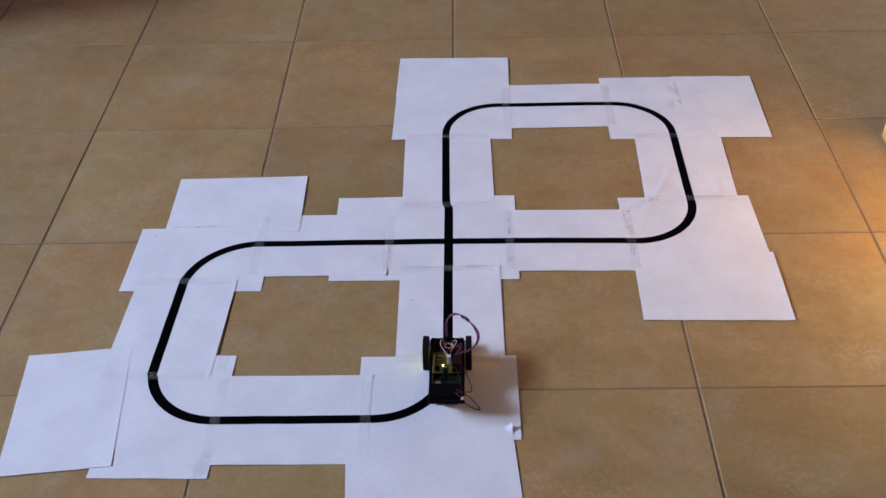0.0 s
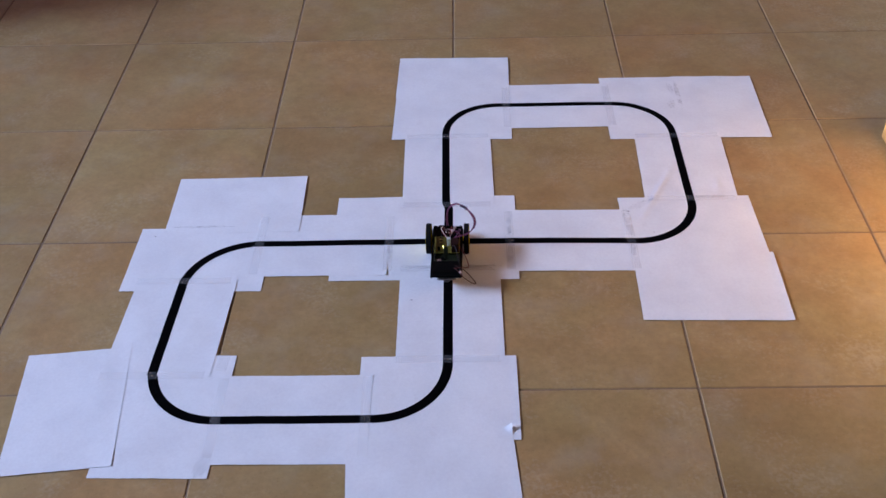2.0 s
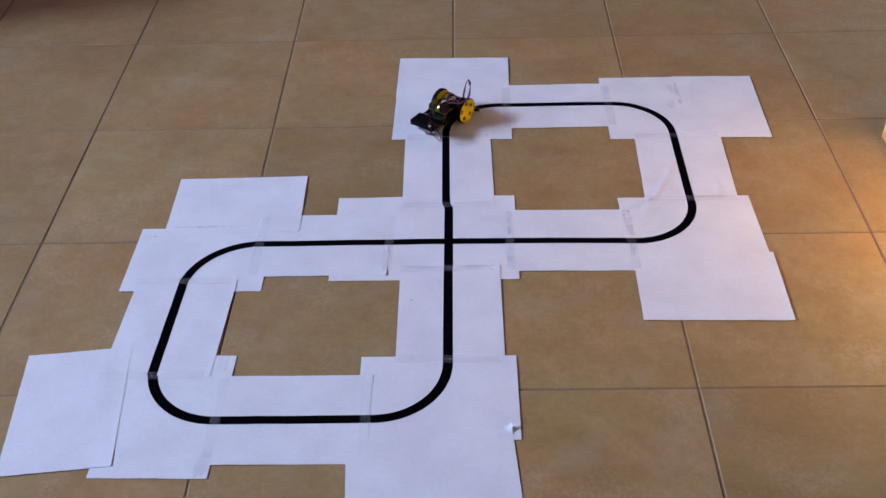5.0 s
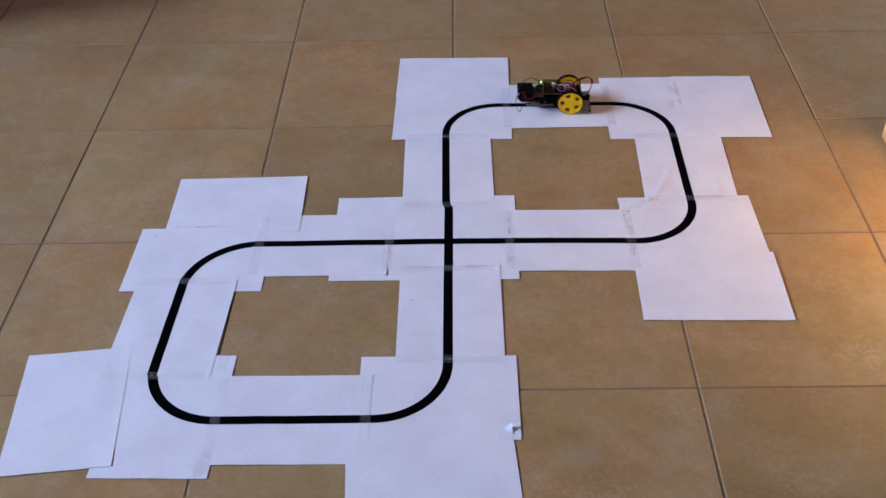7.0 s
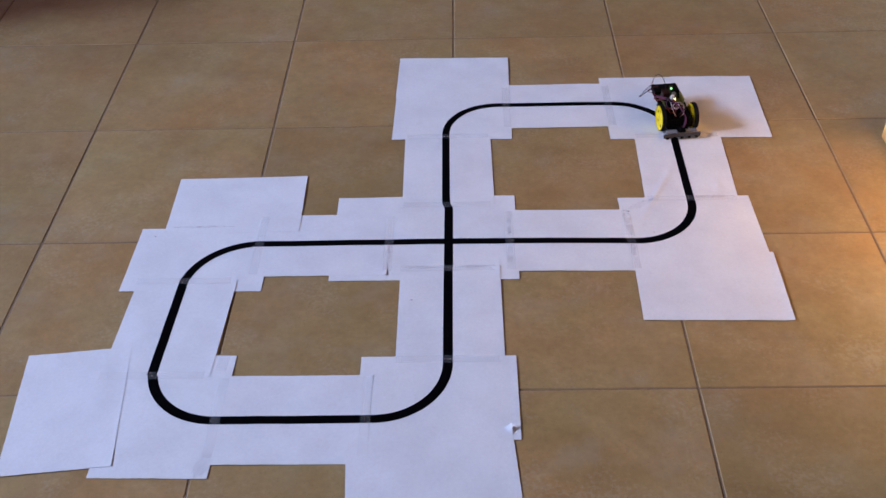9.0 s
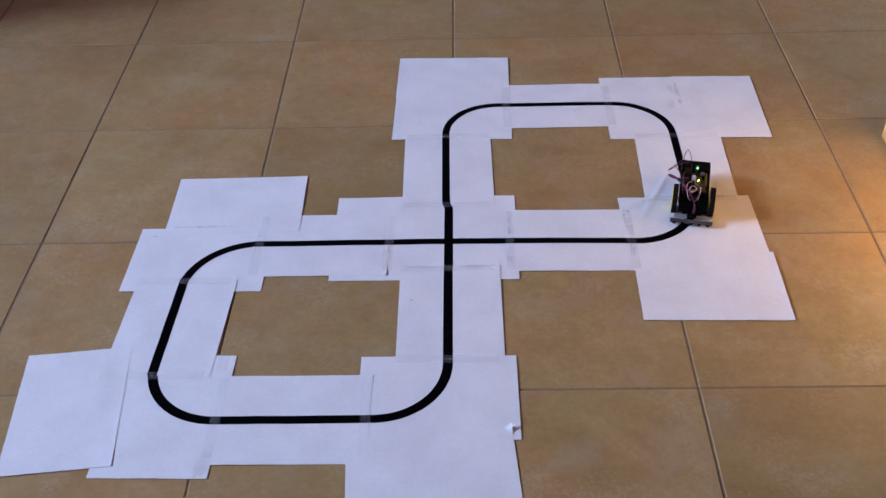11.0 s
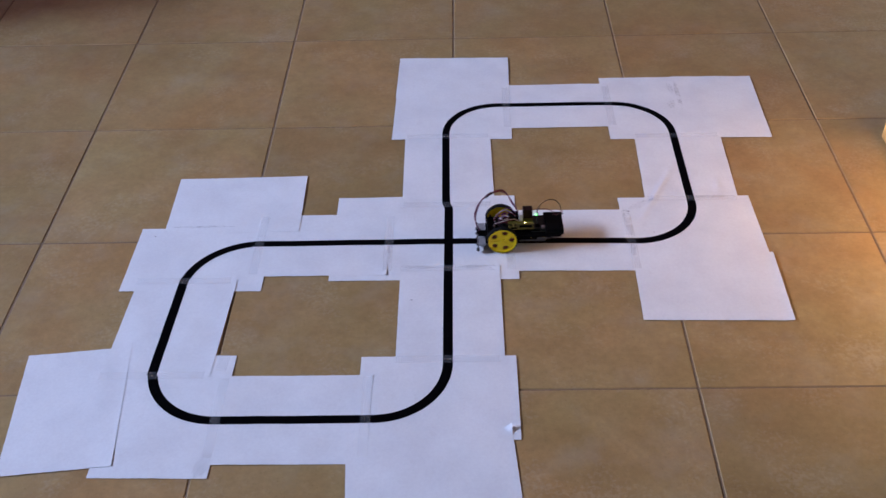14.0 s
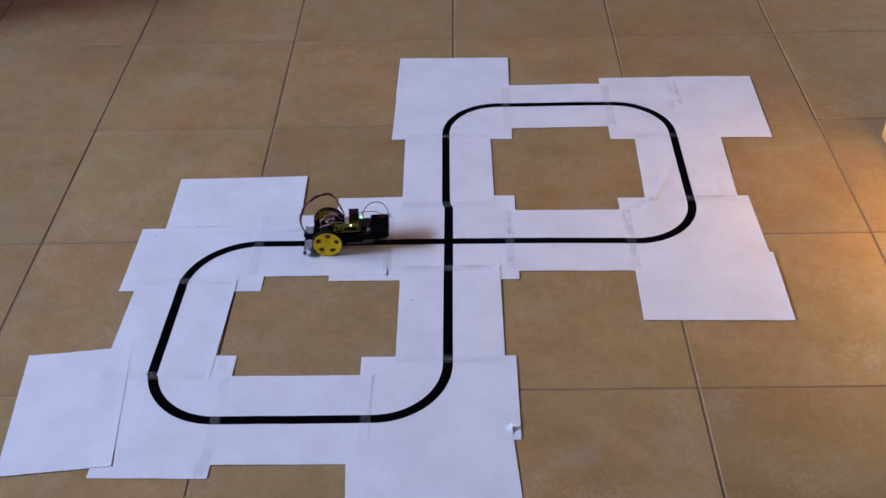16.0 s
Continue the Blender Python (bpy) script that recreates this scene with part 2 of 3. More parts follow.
ceiling = new("ceiling", mesh_from("ceiling", box(X0 - T, X1 + T, Y0 - T, Y1 + T, ROOM_H, ROOM_H + 0.12), M_CEIL))
tagged(ceiling, "grey plastered ceiling", "ceiling", kind="structure")
floor = new("floor", mesh_from("floor", box(X0 - T, X1 + T, Y0 - T, Y1 + T, -0.10, -0.0016), M_GROUT))
tagged(floor, "tan ceramic floor tiles with brown grout joints", "floor", kind="structure")


def wooden_cabinet():
    """The end of a sunlit orange wood cabinet that stands on the floor."""
    root = new("wooden_cabinet")
    root.location = (1.949, 0.0, 0.0)
    part("side_panel", box(0, 0.022, 0.20, 0.822, 0.0, 0.60, 0.003), M_WOOD, root)
    part("back_panel", box(0.40, 0.42, 0.20, 0.822, 0.0, 0.60, 0.003), M_WOOD, root)
    part("end_panel", box(0.022, 0.40, 0.80, 0.822, 0.0, 0.60, 0.002), M_WOOD, root)
    part("end_panel", box(0.022, 0.40, 0.20, 0.222, 0.0, 0.60, 0.002), M_WOOD, root)
    part("top", box(0.0, 0.43, 0.19, 0.826, 0.60, 0.622, 0.004), M_WOOD, root)
    return tagged(root, "low orange varnished wooden cabinet standing on the tiled floor", "cabinet")


wooden_cabinet()


def shade_chest():
    """A low dark wooden chest on four feet, unseen, added to shade the far left floor."""
    root = new("unseen_shade_chest")
    root.location = (-1.22, 1.82, 0.0)
    part("body", box(-0.29, 0.29, -0.47, 0.47, 0.03, 0.60, 0.006), M_DARKWOOD, root)
    part("lid", box(-0.30, 0.30, -0.48, 0.48, 0.602, 0.62, 0.006), M_DARKWOOD, root)
    for x in (-0.25, 0.25):
        for y in (-0.43, 0.43):
            part("foot", box(x - 0.025, x + 0.025, y - 0.025, y + 0.025, 0.0, 0.029, 0.003), M_DARKWOOD, root)
    return tagged(root, "unseen low dark brown chest added to shade the far left floor corner", "chest")


shade_chest()

# ---------------------------------------------------------------- paper sheets and track
A4W, A4H = 0.297, 0.210
LINE_W = 0.0192


def paper_relief(x, y):
    """The gentle unevenness that all the taped sheets share."""
    n = noise.noise(Vector((x * 7.0, y * 7.0, 0.3))) * 0.0008 + noise.noise(Vector((x * 19.0, y * 19.0, 4.0))) * 0.00055 + noise.noise(Vector((x * 44.0, y * 44.0, 9.0))) * 0.00008
    # a diagonal crease on the east side of the upper loop
    ax, ay, bx, by = 1.315, 0.49, 1.435, 0.73
    dx, dy = bx - ax, by - ay
    u = ((x - ax) * dx + (y - ay) * dy) / (dx * dx + dy * dy)
    if -0.05 < u < 1.05:
        d = abs((x - ax) * dy - (y - ay) * dx) / math.hypot(dx, dy)
        n += 0.0024 * max(0.0, 1 - d / 0.011) * math.sin(math.pi * min(1, max(0, u)))
    # a small buckle beside it
    d = math.hypot((x - 1.515) / 0.014, (y - 0.63) / 0.04)
    n += 0.0018 * max(0.0, 1 - d)
    d = math.hypot((x - 1.075) / 0.02, (y - 0.86) / 0.03)
    n += 0.0010 * max(0.0, 1 - d)
    return max(n + 0.0007, 0.0001)


def paper_sheet(cx, cy, w, h, turn, layer, label, curl=None):
    """One sheet of paper, thin and slightly wavy. curl: (corner sign x, corner sign y, reach, lift)."""
    base = 0.0004 + 0.00025 * layer
    place = pose(cx, cy - 0.0010, base, 0, 0, turn)
    bm = bmesh.new()
    nx, ny = int(w / 0.005), int(h / 0.005)
    grid = []
    rng = random.Random(int(cx * 1e4) + int(cy * 1e3))
    for j in range(ny + 1):
        row = []
        for i in range(nx + 1):
            x, y = (i / nx - 0.5) * w, (j / ny - 0.5) * h
            wobble = 0.0003
            g = place @ Vector((x, y, 0))
            z = paper_relief(g.x, g.y)
            if curl:
                for sx, sy, reach, lift in curl:
                    ex = (w / 2 - sx * x) if sx else 0.0
                    ey = (h / 2 - sy * y) if sy else 0.0
                    d = ex + ey
                    if d < reach:
                        z += lift * (1 - d / reach) ** 2
            row.append(bm.verts.new((x + rng.uniform(-1, 1) * wobble * (i in (0, nx)), y + rng.uniform(-1, 1) * wobble * (j in (0, ny)), z)))
        grid.append(row)
    for j in range(ny):
        for i in range(nx):
            bm.faces.new((grid[j][i], grid[j][i + 1], grid[j + 1][i + 1], grid[j + 1][i]))
    bmesh.ops.recalc_face_normals(bm, faces=bm.faces)
    made = bmesh.ops.extrude_face_region(bm, geom=bm.faces[:])
    for v in made["geom"]:
        if isinstance(v, bmesh.types.BMVert):
            v.co.z += 0.00014
    for e in bm.edges:
        if abs(e.calc_face_angle(0.0)) > 1.0:
            e.smooth = False
    ob = new("paper_sheet", mesh_from("paper_sheet", bm, M_PAPER, True))
    ob.matrix_world = place
    return tagged(ob, label, "paper", group="taped paper sheets")


def line_strip(sheet, path, width=LINE_W):
    """A printed black line on a sheet, along a path of world points."""
    inverse = sheet.matrix_basis.inverted()
    base = sheet.matrix_basis.translation.z
    bm = bmesh.new()
    pairs = []
    for i, (x, y) in enumerate(path):
        ax, ay = path[max(i - 1, 0)]
        bx, by = path[min(i + 1, len(path) - 1)]
        l = math.hypot(bx - ax, by - ay)
        nx, ny = -(by - ay) / l, (bx - ax) / l
        row = []
        for k in (-1, -0.33, 0.33, 1):
            px, py = x + nx * width / 2 * k, y - 0.0010 + ny * width / 2 * k
            row.append(bm.verts.new(inverse @ Vector((px, py, base + paper_relief(px, py) + 0.00026))))
        pairs.append(row)
    for a, b in zip(pairs, pairs[1:]):
        for k in range(3):
            bm.faces.new((a[k], b[k], b[k + 1], a[k + 1]))
    me = mesh_from("printed_line", bm, M_LINE)
    if me.polygons[0].normal.z < 0:
        me.flip_normals()
    ob = new("printed_line", me)
    ob.parent = sheet
    ob["label"] = "thick black printed line"
    return ob


def straight(ax, ay, bx, by):
    n = max(2, int(math.hypot(bx - ax, by - ay) / 0.012))
    return [(ax + (bx - ax) * i / n, ay + (by - ay) * i / n) for i in range(n + 1)]


def bend(start, cx, cy, r, a0, a1, end):
    """A straight lead, a quarter turn and a straight tail."""
    arc = [(cx + r * math.cos(radians(a0 + (a1 - a0) * i / 20)), cy + r * math.sin(radians(a0 + (a1 - a0) * i / 20))) for i in range(21)]
    lead = straight(*start, *arc[0])[:-1] if math.dist(start, arc[0]) > 0.004 else []
    tail = straight(*arc[-1], *end)[1:] if math.dist(end, arc[-1]) > 0.004 else []
    return lead + arc + tail


BLANK = "blank white paper sheet taped beside the track"
BEND = "white paper sheet with a curved black line"
RUN = "white paper sheet with a straight black line"

# sheets of the crossing
s = paper_sheet(0.7500, 0.4590, A4H, 0.291, 0.3, 0, "white paper sheet under the track crossing")
s = paper_sheet(0.9410, 0.4590, A4H, 0.292, -0.4, 1, "white paper sheet with the black line crossing")
line_strip(s, straight(0.897, 0.345, 0.897, 0.560))
line_strip(s, straight(0.836, 0.440, 1.042, 0.4395), 0.0190)

# upper loop
s = paper_sheet(0.8945, 0.7130, A4H, 0.280, 0.6, 2, RUN)
line_strip(s, [(0.897, 0.552), (0.8965, 0.560), (0.8910, 0.576)] + straight(0.8905, 0.583, 0.8885, 0.8525), 0.0180)
s = paper_sheet(0.9050, 0.9450, A4W, A4H, -1.0, 1, BEND)
line_strip(s, bend((0.8885, 0.845), 1.0200, 0.8640, 0.1315, 180, 90, (1.046, 0.9955)), 0.0180)
s = paper_sheet(1.1745, 0.9900, 0.270, 0.208, 0.2, 2, RUN)
line_strip(s, straight(1.0396, 0.9955, 1.3094, 0.9935), 0.0172)
s = paper_sheet(1.3980, 0.9760, A4H, 0.294, -0.2, 1, BEND)
line_strip(s, bend((1.297, 0.9935), 1.3110, 0.8565, 0.1370, 90, 0, (1.4480, 0.838)), 0.0180)
s = paper_sheet(1.4525, 0.7125, A4H, 0.266, -2.0, 2, RUN)
line_strip(s, straight(1.4480, 0.8455, 1.4450, 0.5796), 0.0185)
s = paper_sheet(1.4300, 0.4855, A4W, A4H, 0.5, 1, BEND)
line_strip(s, bend((1.4450, 0.588), 1.3080, 0.5705, 0.1370, 0, -90, (1.288, 0.4335)))
s = paper_sheet(1.1670, 0.4415, 0.270, A4H, -0.8, 2, RUN)
line_strip(s, straight(1.0321, 0.4395, 1.3019, 0.4340), 0.0188)

# lower loop
s = paper_sheet(0.6185, 0.4355, A4W, A4H, 0.0, 1, RUN, [(1, -1, 0.055, 0.0023)])
line_strip(s, straight(0.4701, 0.4395, 0.7669, 0.4400), 0.0186)
line_strip(s, straight(0.7670, 0.4400, 0.8400, 0.4400), 0.0188)
s = paper_sheet(0.3610, 0.3920, A4W, A4H, -0.8, 0, BEND)
line_strip(s, bend((0.490, 0.4395), 0.4875, 0.2915, 0.1480, 90, 180, (0.3395, 0.290)))
s = paper_sheet(0.3450, 0.1850, A4H, 0.278, -1.8, 2, RUN, [(1, 0, 0.02, 0.0004)])
line_strip(s, straight(0.3420, 0.3240, 0.3340, 0.0461))
s = paper_sheet(0.3810, -0.0490, A4H, A4W, -1.0, 1, BEND)
line_strip(s, bend((0.3340, 0.074), 0.4730, 0.0710, 0.1390, 180, 270, (0.481, -0.0680)))
s = paper_sheet(0.6115, -0.0640, 0.288, 0.2120, -0.3, 2, RUN, [(1, 1, 0.06, 0.0008)])
line_strip(s, straight(0.4676, -0.0680, 0.7554, -0.0680))
s = paper_sheet(0.9010, 0.2165, A4H, 0.272, 0.2, 2, RUN, [(1, 1, 0.06, 0.0016)])
line_strip(s, straight(0.897, 0.0806, 0.8965, 0.3524))
s = paper_sheet(0.8795, -0.0150, A4W, 0.2090, 0.0, 1, BEND, [(1, 0, 0.02, 0.0004)])
line_strip(s, bend((0.736, -0.0680), 0.7590, 0.0700, 0.1380, 270, 360, (0.897, 0.088)))

# blank sheets that widen the bends
paper_sheet(0.9065, 1.1390, A4W, A4H, -1.0, 3, BLANK)
paper_sheet(1.5850, 0.9760, A4H, 0.292, -1.4, 3, BLANK)
paper_sheet(1.4355, 0.2855, A4W, A4H, -1.2, 3, BLANK, [(1, 0, 0.02, 0.0014)])
paper_sheet(0.4140, 0.5850, A4W + 0.003, A4H, 0.9, 2, BLANK, [(1, 0, 0.05, 0.0005)])
paper_sheet(0.1960, -0.0335, 0.199, A4W, 6.3, 2, BLANK, [(1, 0, 0.03, 0.0003), (1, -1, 0.09, 0.0012)])
paper_sheet(0.8715, -0.2040, A4W, A4H, 4.0, 3, "blank white paper sheet with a curled corner", [(1, 1, 0.020, 0.011)])


def ink_mark(x, y, r, z):
    bm = bmesh.new()
    rng = random.Random(int(x * 1000))
    vs = [bm.verts.new((r * rng.uniform(0.6, 1.2) * math.cos(a * 0.7), 0.6 * r * rng.uniform(0.6, 1.2) * math.sin(a * 0.7), 0)) for a in range(9)]
    bm.faces.new(vs)
    ob = new("ink_mark", mesh_from("ink_mark", bm, M_INK))
    ob.location = (x, y, 0.0004 + z + paper_relief(x, y))
    return tagged(ob, "small dark smudge on the white paper", "smudge", group="marks on the paper")


for mark in ((0.8215, 0.2500, 0.0022, 0.0010), (0.2480, 0.4700, 0.0018, 0.0006), (1.3465, 0.4620, 0.0016, 0.0006), (1.2990, 0.5370, 0.0036, 0.0010)):
    ink_mark(*mark)


def stain_material(name, color, low, high):
    m, nt, b = node_material(name)
    co = nt.nodes.new("ShaderNodeNewGeometry").outputs["Position"]
    b.inputs["Base Color"].default_value = (*color, 1)
    b.inputs["Roughness"].default_value = 0.8
    r = ramp(nt, noise_tex(nt, co, 42.0, 5.0, 0.65).outputs[0], [(0.36, (low, low, low)), (0.72, (high, high, high))])
    nt.links.new(r.outputs[0], b.inputs["Alpha"])
    return m


M_STAIN = stain_material("joint_dirt_shade", (0.32, 0.25, 0.23), 0.0, 0.24)
M_SMUDGE = stain_material("grey_smudge", (0.30, 0.30, 0.29), 0.03, 0.12)


def joint_dirt_shade(cx, cy, w, h, turn, material=M_STAIN, label="brownish dirt, at one fold painted shade, along a paper joint"):
    bm = bmesh.new()
    base = 0.0004 + 0.00025 * 4.4 + 0.0003
    place = pose(cx, cy, base, 0, 0, turn)
    ring = [bm.verts.new((0, 0, paper_relief(cx, cy)))]
    for k in range(20):
        v = Vector((w / 2 * math.cos(k * math.pi / 10), h / 2 * math.sin(k * math.pi / 10) * (1 + 0.25 * math.sin(k * 2.3)), 0))
        g = place @ v
        v.z = paper_relief(g.x, g.y)
        ring.append(bm.verts.new(v))
    for k in range(20):
        bm.faces.new((ring[0], ring[1 + k], ring[1 + (k + 1) % 20]))
    ob = new("joint_dirt_shade", mesh_from("joint_dirt_shade", bm, material, True))
    ob.matrix_world = place
    return tagged(ob, label, "stain", group="marks on the paper")


# rubbed dirt along the joints; the first strip also paints a fold's shade
for dirt in ((1.294, 0.500, 0.018, 0.095, 4), (1.293, 0.405, 0.012, 0.045, -5), (1.030, 0.500, 0.010, 0.085, 0), (1.029, 0.385, 0.012, 0.070, 0),
             (0.768, 0.405, 0.008, 0.060, 3), (0.860, 0.352, 0.110, 0.008, 0), (0.960, 0.352, 0.100, 0.009, 0), (1.330, 0.562, 0.070, 0.016, 30),
             (1.500, 0.588, 0.090, 0.010, 0), (1.490, 1.035, 0.012, 0.150, 0), (0.350, 0.5010, 0.140, 0.007, 0)):
    joint_dirt_shade(*dirt)
for dirt in ((0.470, -0.172, 0.026, 0.058, -12), (1.474, 1.062, 0.016, 0.046, 8), (1.466, 0.985, 0.020, 0.040, -10)):
    joint_dirt_shade(*dirt, M_SMUDGE, "grey smudge on the white paper")


def adhesive_tape(cx, cy, w, h, turn):
    base = 0.0004 + 0.00025 * 4.4 + 0.0002
    place = pose(cx, cy, base, 0, 0, turn)
    bm = bmesh.new()
    nx, ny = max(2, int(w / 0.01)), max(2, int(h / 0.01))
    grid = []
    for j in range(ny + 1):
        row = []
        for i in range(nx + 1):
            v = Vector(((i / nx - 0.5) * w, (j / ny - 0.5) * h, 0))
            g = place @ v
            v.z = paper_relief(g.x, g.y)
            row.append(bm.verts.new(v))
        grid.append(row)
    for j in range(ny):
        for i in range(nx):
            bm.faces.new((grid[j][i], grid[j][i + 1], grid[j + 1][i + 1], grid[j + 1][i]))
    ob = new("adhesive_tape", mesh_from("adhesive_tape", bm, M_TAPE, True))
    ob.matrix_world = place
    return tagged(ob, "clear adhesive tape joining two paper sheets", "tape", group="tape strips")


TW = 0.019
for args in ((0.767, 0.437, TW, 0.19, 0), (1.030, 0.442, TW, 0.20, 0), (1.293, 0.440, TW, 0.20, 0), (0.484, 0.436, TW, 0.20, 0),
             (0.896, 0.349, 0.20, TW, 0), (0.893, 0.571, 0.20, TW, 0), (0.893, 0.852, 0.20, TW, 0), (1.043, 0.985, TW, 0.19, 0),
             (1.305, 0.985, TW, 0.19, 0), (1.455, 0.840, 0.20, TW, 0), (1.450, 0.583, 0.20, TW, 0), (0.897, 0.080, 0.20, TW, 0),
             (0.748, -0.060, TW, 0.19, 0), (0.475, -0.060, TW, 0.19, 0), (0.334, 0.045, 0.20, TW, 0), (0.341, 0.318, 0.20, TW, 0),
             (0.465, 0.080, 0.022, 0.050, -3)):
    adhesive_tape(*args)

# ---------------------------------------------------------------- robot
WHEEL_R, TRACK = 0.0325, 0.0400
GROUND = 0.0022


def wheel_rim():
    """A yellow plastic disc with five openings, a raised rim and a hub; the axle is Y, the outer face at +Y."""
    bm = bmesh.new()

    def ring(points):
        vs = [bm.verts.new((x, 0.0, z)) for x, z in points]
        return [bm.edges.new((vs[i], vs[(i + 1) % len(vs)])) for i in range(len(vs))]
    edges = ring([(0.0303 * math.cos(2 * math.pi * i / 48), 0.0303 * math.sin(2 * math.pi * i / 48)) for i in range(48)])
    for k in range(5):
        a = 2 * math.pi * k / 5 + 0.3
        pts = []
        for u, r in ((-0.24, 0.0158), (-0.10, 0.0145), (0.10, 0.0145), (0.24, 0.0158), (0.31, 0.0200), (0.26, 0.0244), (0.0, 0.0256), (-0.26, 0.0244), (-0.31, 0.0200)):
            pts.append((r * math.cos(a + u), r * math.sin(a + u)))
        edges += ring(pts)
    bmesh.ops.triangle_fill(bm, edges=edges, use_beauty=True, use_dissolve=False)
    for v in bm.verts:
        v.co.y = 0.0014
    made = bmesh.ops.extrude_face_region(bm, geom=bm.faces[:])
    for v in made["geom"]:
        if isinstance(v, bmesh.types.BMVert):
            v.co.y += 0.0024
    return bm


def robot_wheel(robot):
    wheel = part("wheel", wheel_rim(), M_YELLOW, robot, "yellow plastic wheel with five openings and a black tyre")
    w = 0.0055
    tyre = lathe([(0.0302, -w), (0.0316, -w), (0.0325, -w + 0.0014), (0.0325, w - 0.0014), (0.0316, w), (0.0302, w)], 72)
    part("tyre", tyre, M_RUBBER, wheel, "black rubber tyre")
    part("rim", lathe([(0.0284, 0.0030), (0.0304, 0.0030), (0.0304, w + 0.0003), (0.0288, w + 0.0003)], 48), M_YELLOW, wheel)
    part("dark_insert", lathe([(0.0060, 0.0006), (0.0283, 0.0006), (0.0283, 0.0012), (0.0060, 0.0012)], 36), M_RUST, wheel, "rust brown disc behind the openings")
    part("back_disc", lathe([(0.0060, -0.0012), (0.0283, -0.0012), (0.0283, 0.0004), (0.0060, 0.0004)], 36), M_YELLOW, wheel)
    part("inner_ring", lathe([(0.0284, -w + 0.0004), (0.0304, -w + 0.0004), (0.0304, 0.0014), (0.0284, 0.0014)], 48), M_YELLOW, wheel)
    part("hub", lathe([(0.0012, -0.0075), (0.0050, -0.0075), (0.0055, 0.0022), (0.0048, 0.0056), (0.0012, 0.0056)], 20), M_YELLOW, wheel)
    for k in range(5):
        a = 2 * math.pi * (k + 0.5) / 5 + 0.3
        bm = box(0.006, 0.026, 0.0036, 0.0048, -0.0007, 0.0007, 0.0003, 1)
        bmesh.ops.transform(bm, matrix=Matrix.Rotation(-a, 4, "Y"), verts=bm.verts)
        part("rib", bm, M_YELLOW, wheel)
    return wheel


def robot_wire(robot, points, material, radius=0.0009, label=""):
    return part("wire", tube(points, radius), material, robot, label, True)


def line_robot():
    root = new("line_following_robot")
    tagged(root, "small two-wheeled robot with yellow wheels, black body and loose wires", "robot")
    # body; X is ahead, Y to its left
    part("chassis_plate", box(-0.075, 0.034, -0.0300, 0.0300, 0.0225, 0.0262, 0.0012), M_BLACK, root, "black chassis plate")
    for sy in (-1, 1):
        bm = box(-0.042, 0.024, min(sy * 0.006, sy * 0.0300), max(sy * 0.006, sy * 0.0300), 0.0264, 0.0358, 0.0022)
        part("motor_housing", bm, M_BLACK, root)
        bm = lathe([(0.0005, 0.0), (0.0028, 0.0), (0.0028, 0.0085), (0.0005, 0.0085)], 14)
        bmesh.ops.transform(bm, matrix=pose(0, 0.0295 if sy > 0 else -0.0380, WHEEL_R), verts=bm.verts)
        part("axle", bm, M_STEEL, root)
        part("front_peg", box(0.021, 0.025, sy * 0.027 - 0.0016, sy * 0.027 + 0.0016, 0.0402, 0.0490, 0.0006), M_BLACK, root)
    deck = part("deck", box(-0.132, 0.027, -0.0325, 0.0325, 0.0360, 0.0400, 0.0012), M_GLOSS, root, "glossy black upper deck")
    pack = part("battery_pack", box(-0.1315, -0.0925, -0.0320, 0.0320, 0.0402, 0.0490, 0.0016), M_GLOSS, deck, "flat black battery pack")
    part("pack_lid", box(-0.1270, -0.0950, -0.0295, 0.0295, 0.0491, 0.0500, 0.0004, 1), M_BLACK, pack)
    part("front_plate", box(0.0272, 0.0300, -0.0310, 0.0310, 0.0265, 0.0435, 0.0006, 1), M_BLACK, root, "black front plate")
    for sx in (-0.030, 0.029):
        part("side_rail", box(-0.126, -0.045, sx, sx + 0.0022, 0.0296, 0.0359, 0.0006), M_BLACK, deck)
    part("battery_holder", box(-0.096, -0.038, -0.0205, 0.0205, 0.0100, 0.0222, 0.0016), M_DIM, root, "dim grey battery holder")
    # hidden block added to stop light under the chassis and deepen the shadow
    part("under_shade_block", box(-0.0375, 0.030, -0.0210, 0.0210, 0.0070, 0.0222, 0.0016), M_BLACK, root)
    for x in (-0.090, -0.062):
        for y in (-0.026, 0.026):
            bm = lathe([(0.0003, 0.0), (0.0022, 0.0), (0.0022, 0.0095), (0.0003, 0.0095)], 10, "Z")
            bmesh.ops.transform(bm, matrix=pose(x, y, 0.0263), verts=bm.verts)
            part("standoff", bm, M_GOLD, root)
    # boards
    shield = part("circuit_board", box(-0.062, -0.008, -0.0265, 0.0265, 0.0402, 0.0418, 0.0004, 1), M_PCB, root, "olive circuit board with chips and pins")
    part("driver_block", box(-0.031, -0.010, -0.0245, -0.0015, 0.0419, 0.0520, 0.0008), M_BLACK, shield)
    part("relay_block", box(-0.0615, -0.0410, -0.0255, -0.0095, 0.0419, 0.0640, 0.0008), M_MAROON, shield, "dark maroon relay block")
    part("plug", box(-0.0400, -0.0320, -0.0075, 0.0000, 0.0419, 0.0600, 0.0006), M_WHITE, shield, "white plug")
    capacitor = part("capacitor", lathe([(0.0002, 0.0419), (0.0028, 0.0419), (0.0028, 0.0490), (0.0002, 0.0490)], 14, "Z"), M_BLACK, shield)
    capacitor.location = (-0.053, 0.0165, 0)
    part("pin_header", box(-0.026, -0.012, 0.0232, 0.0258, 0.0419, 0.0452, 0.0003, 1), M_BLACK, shield)
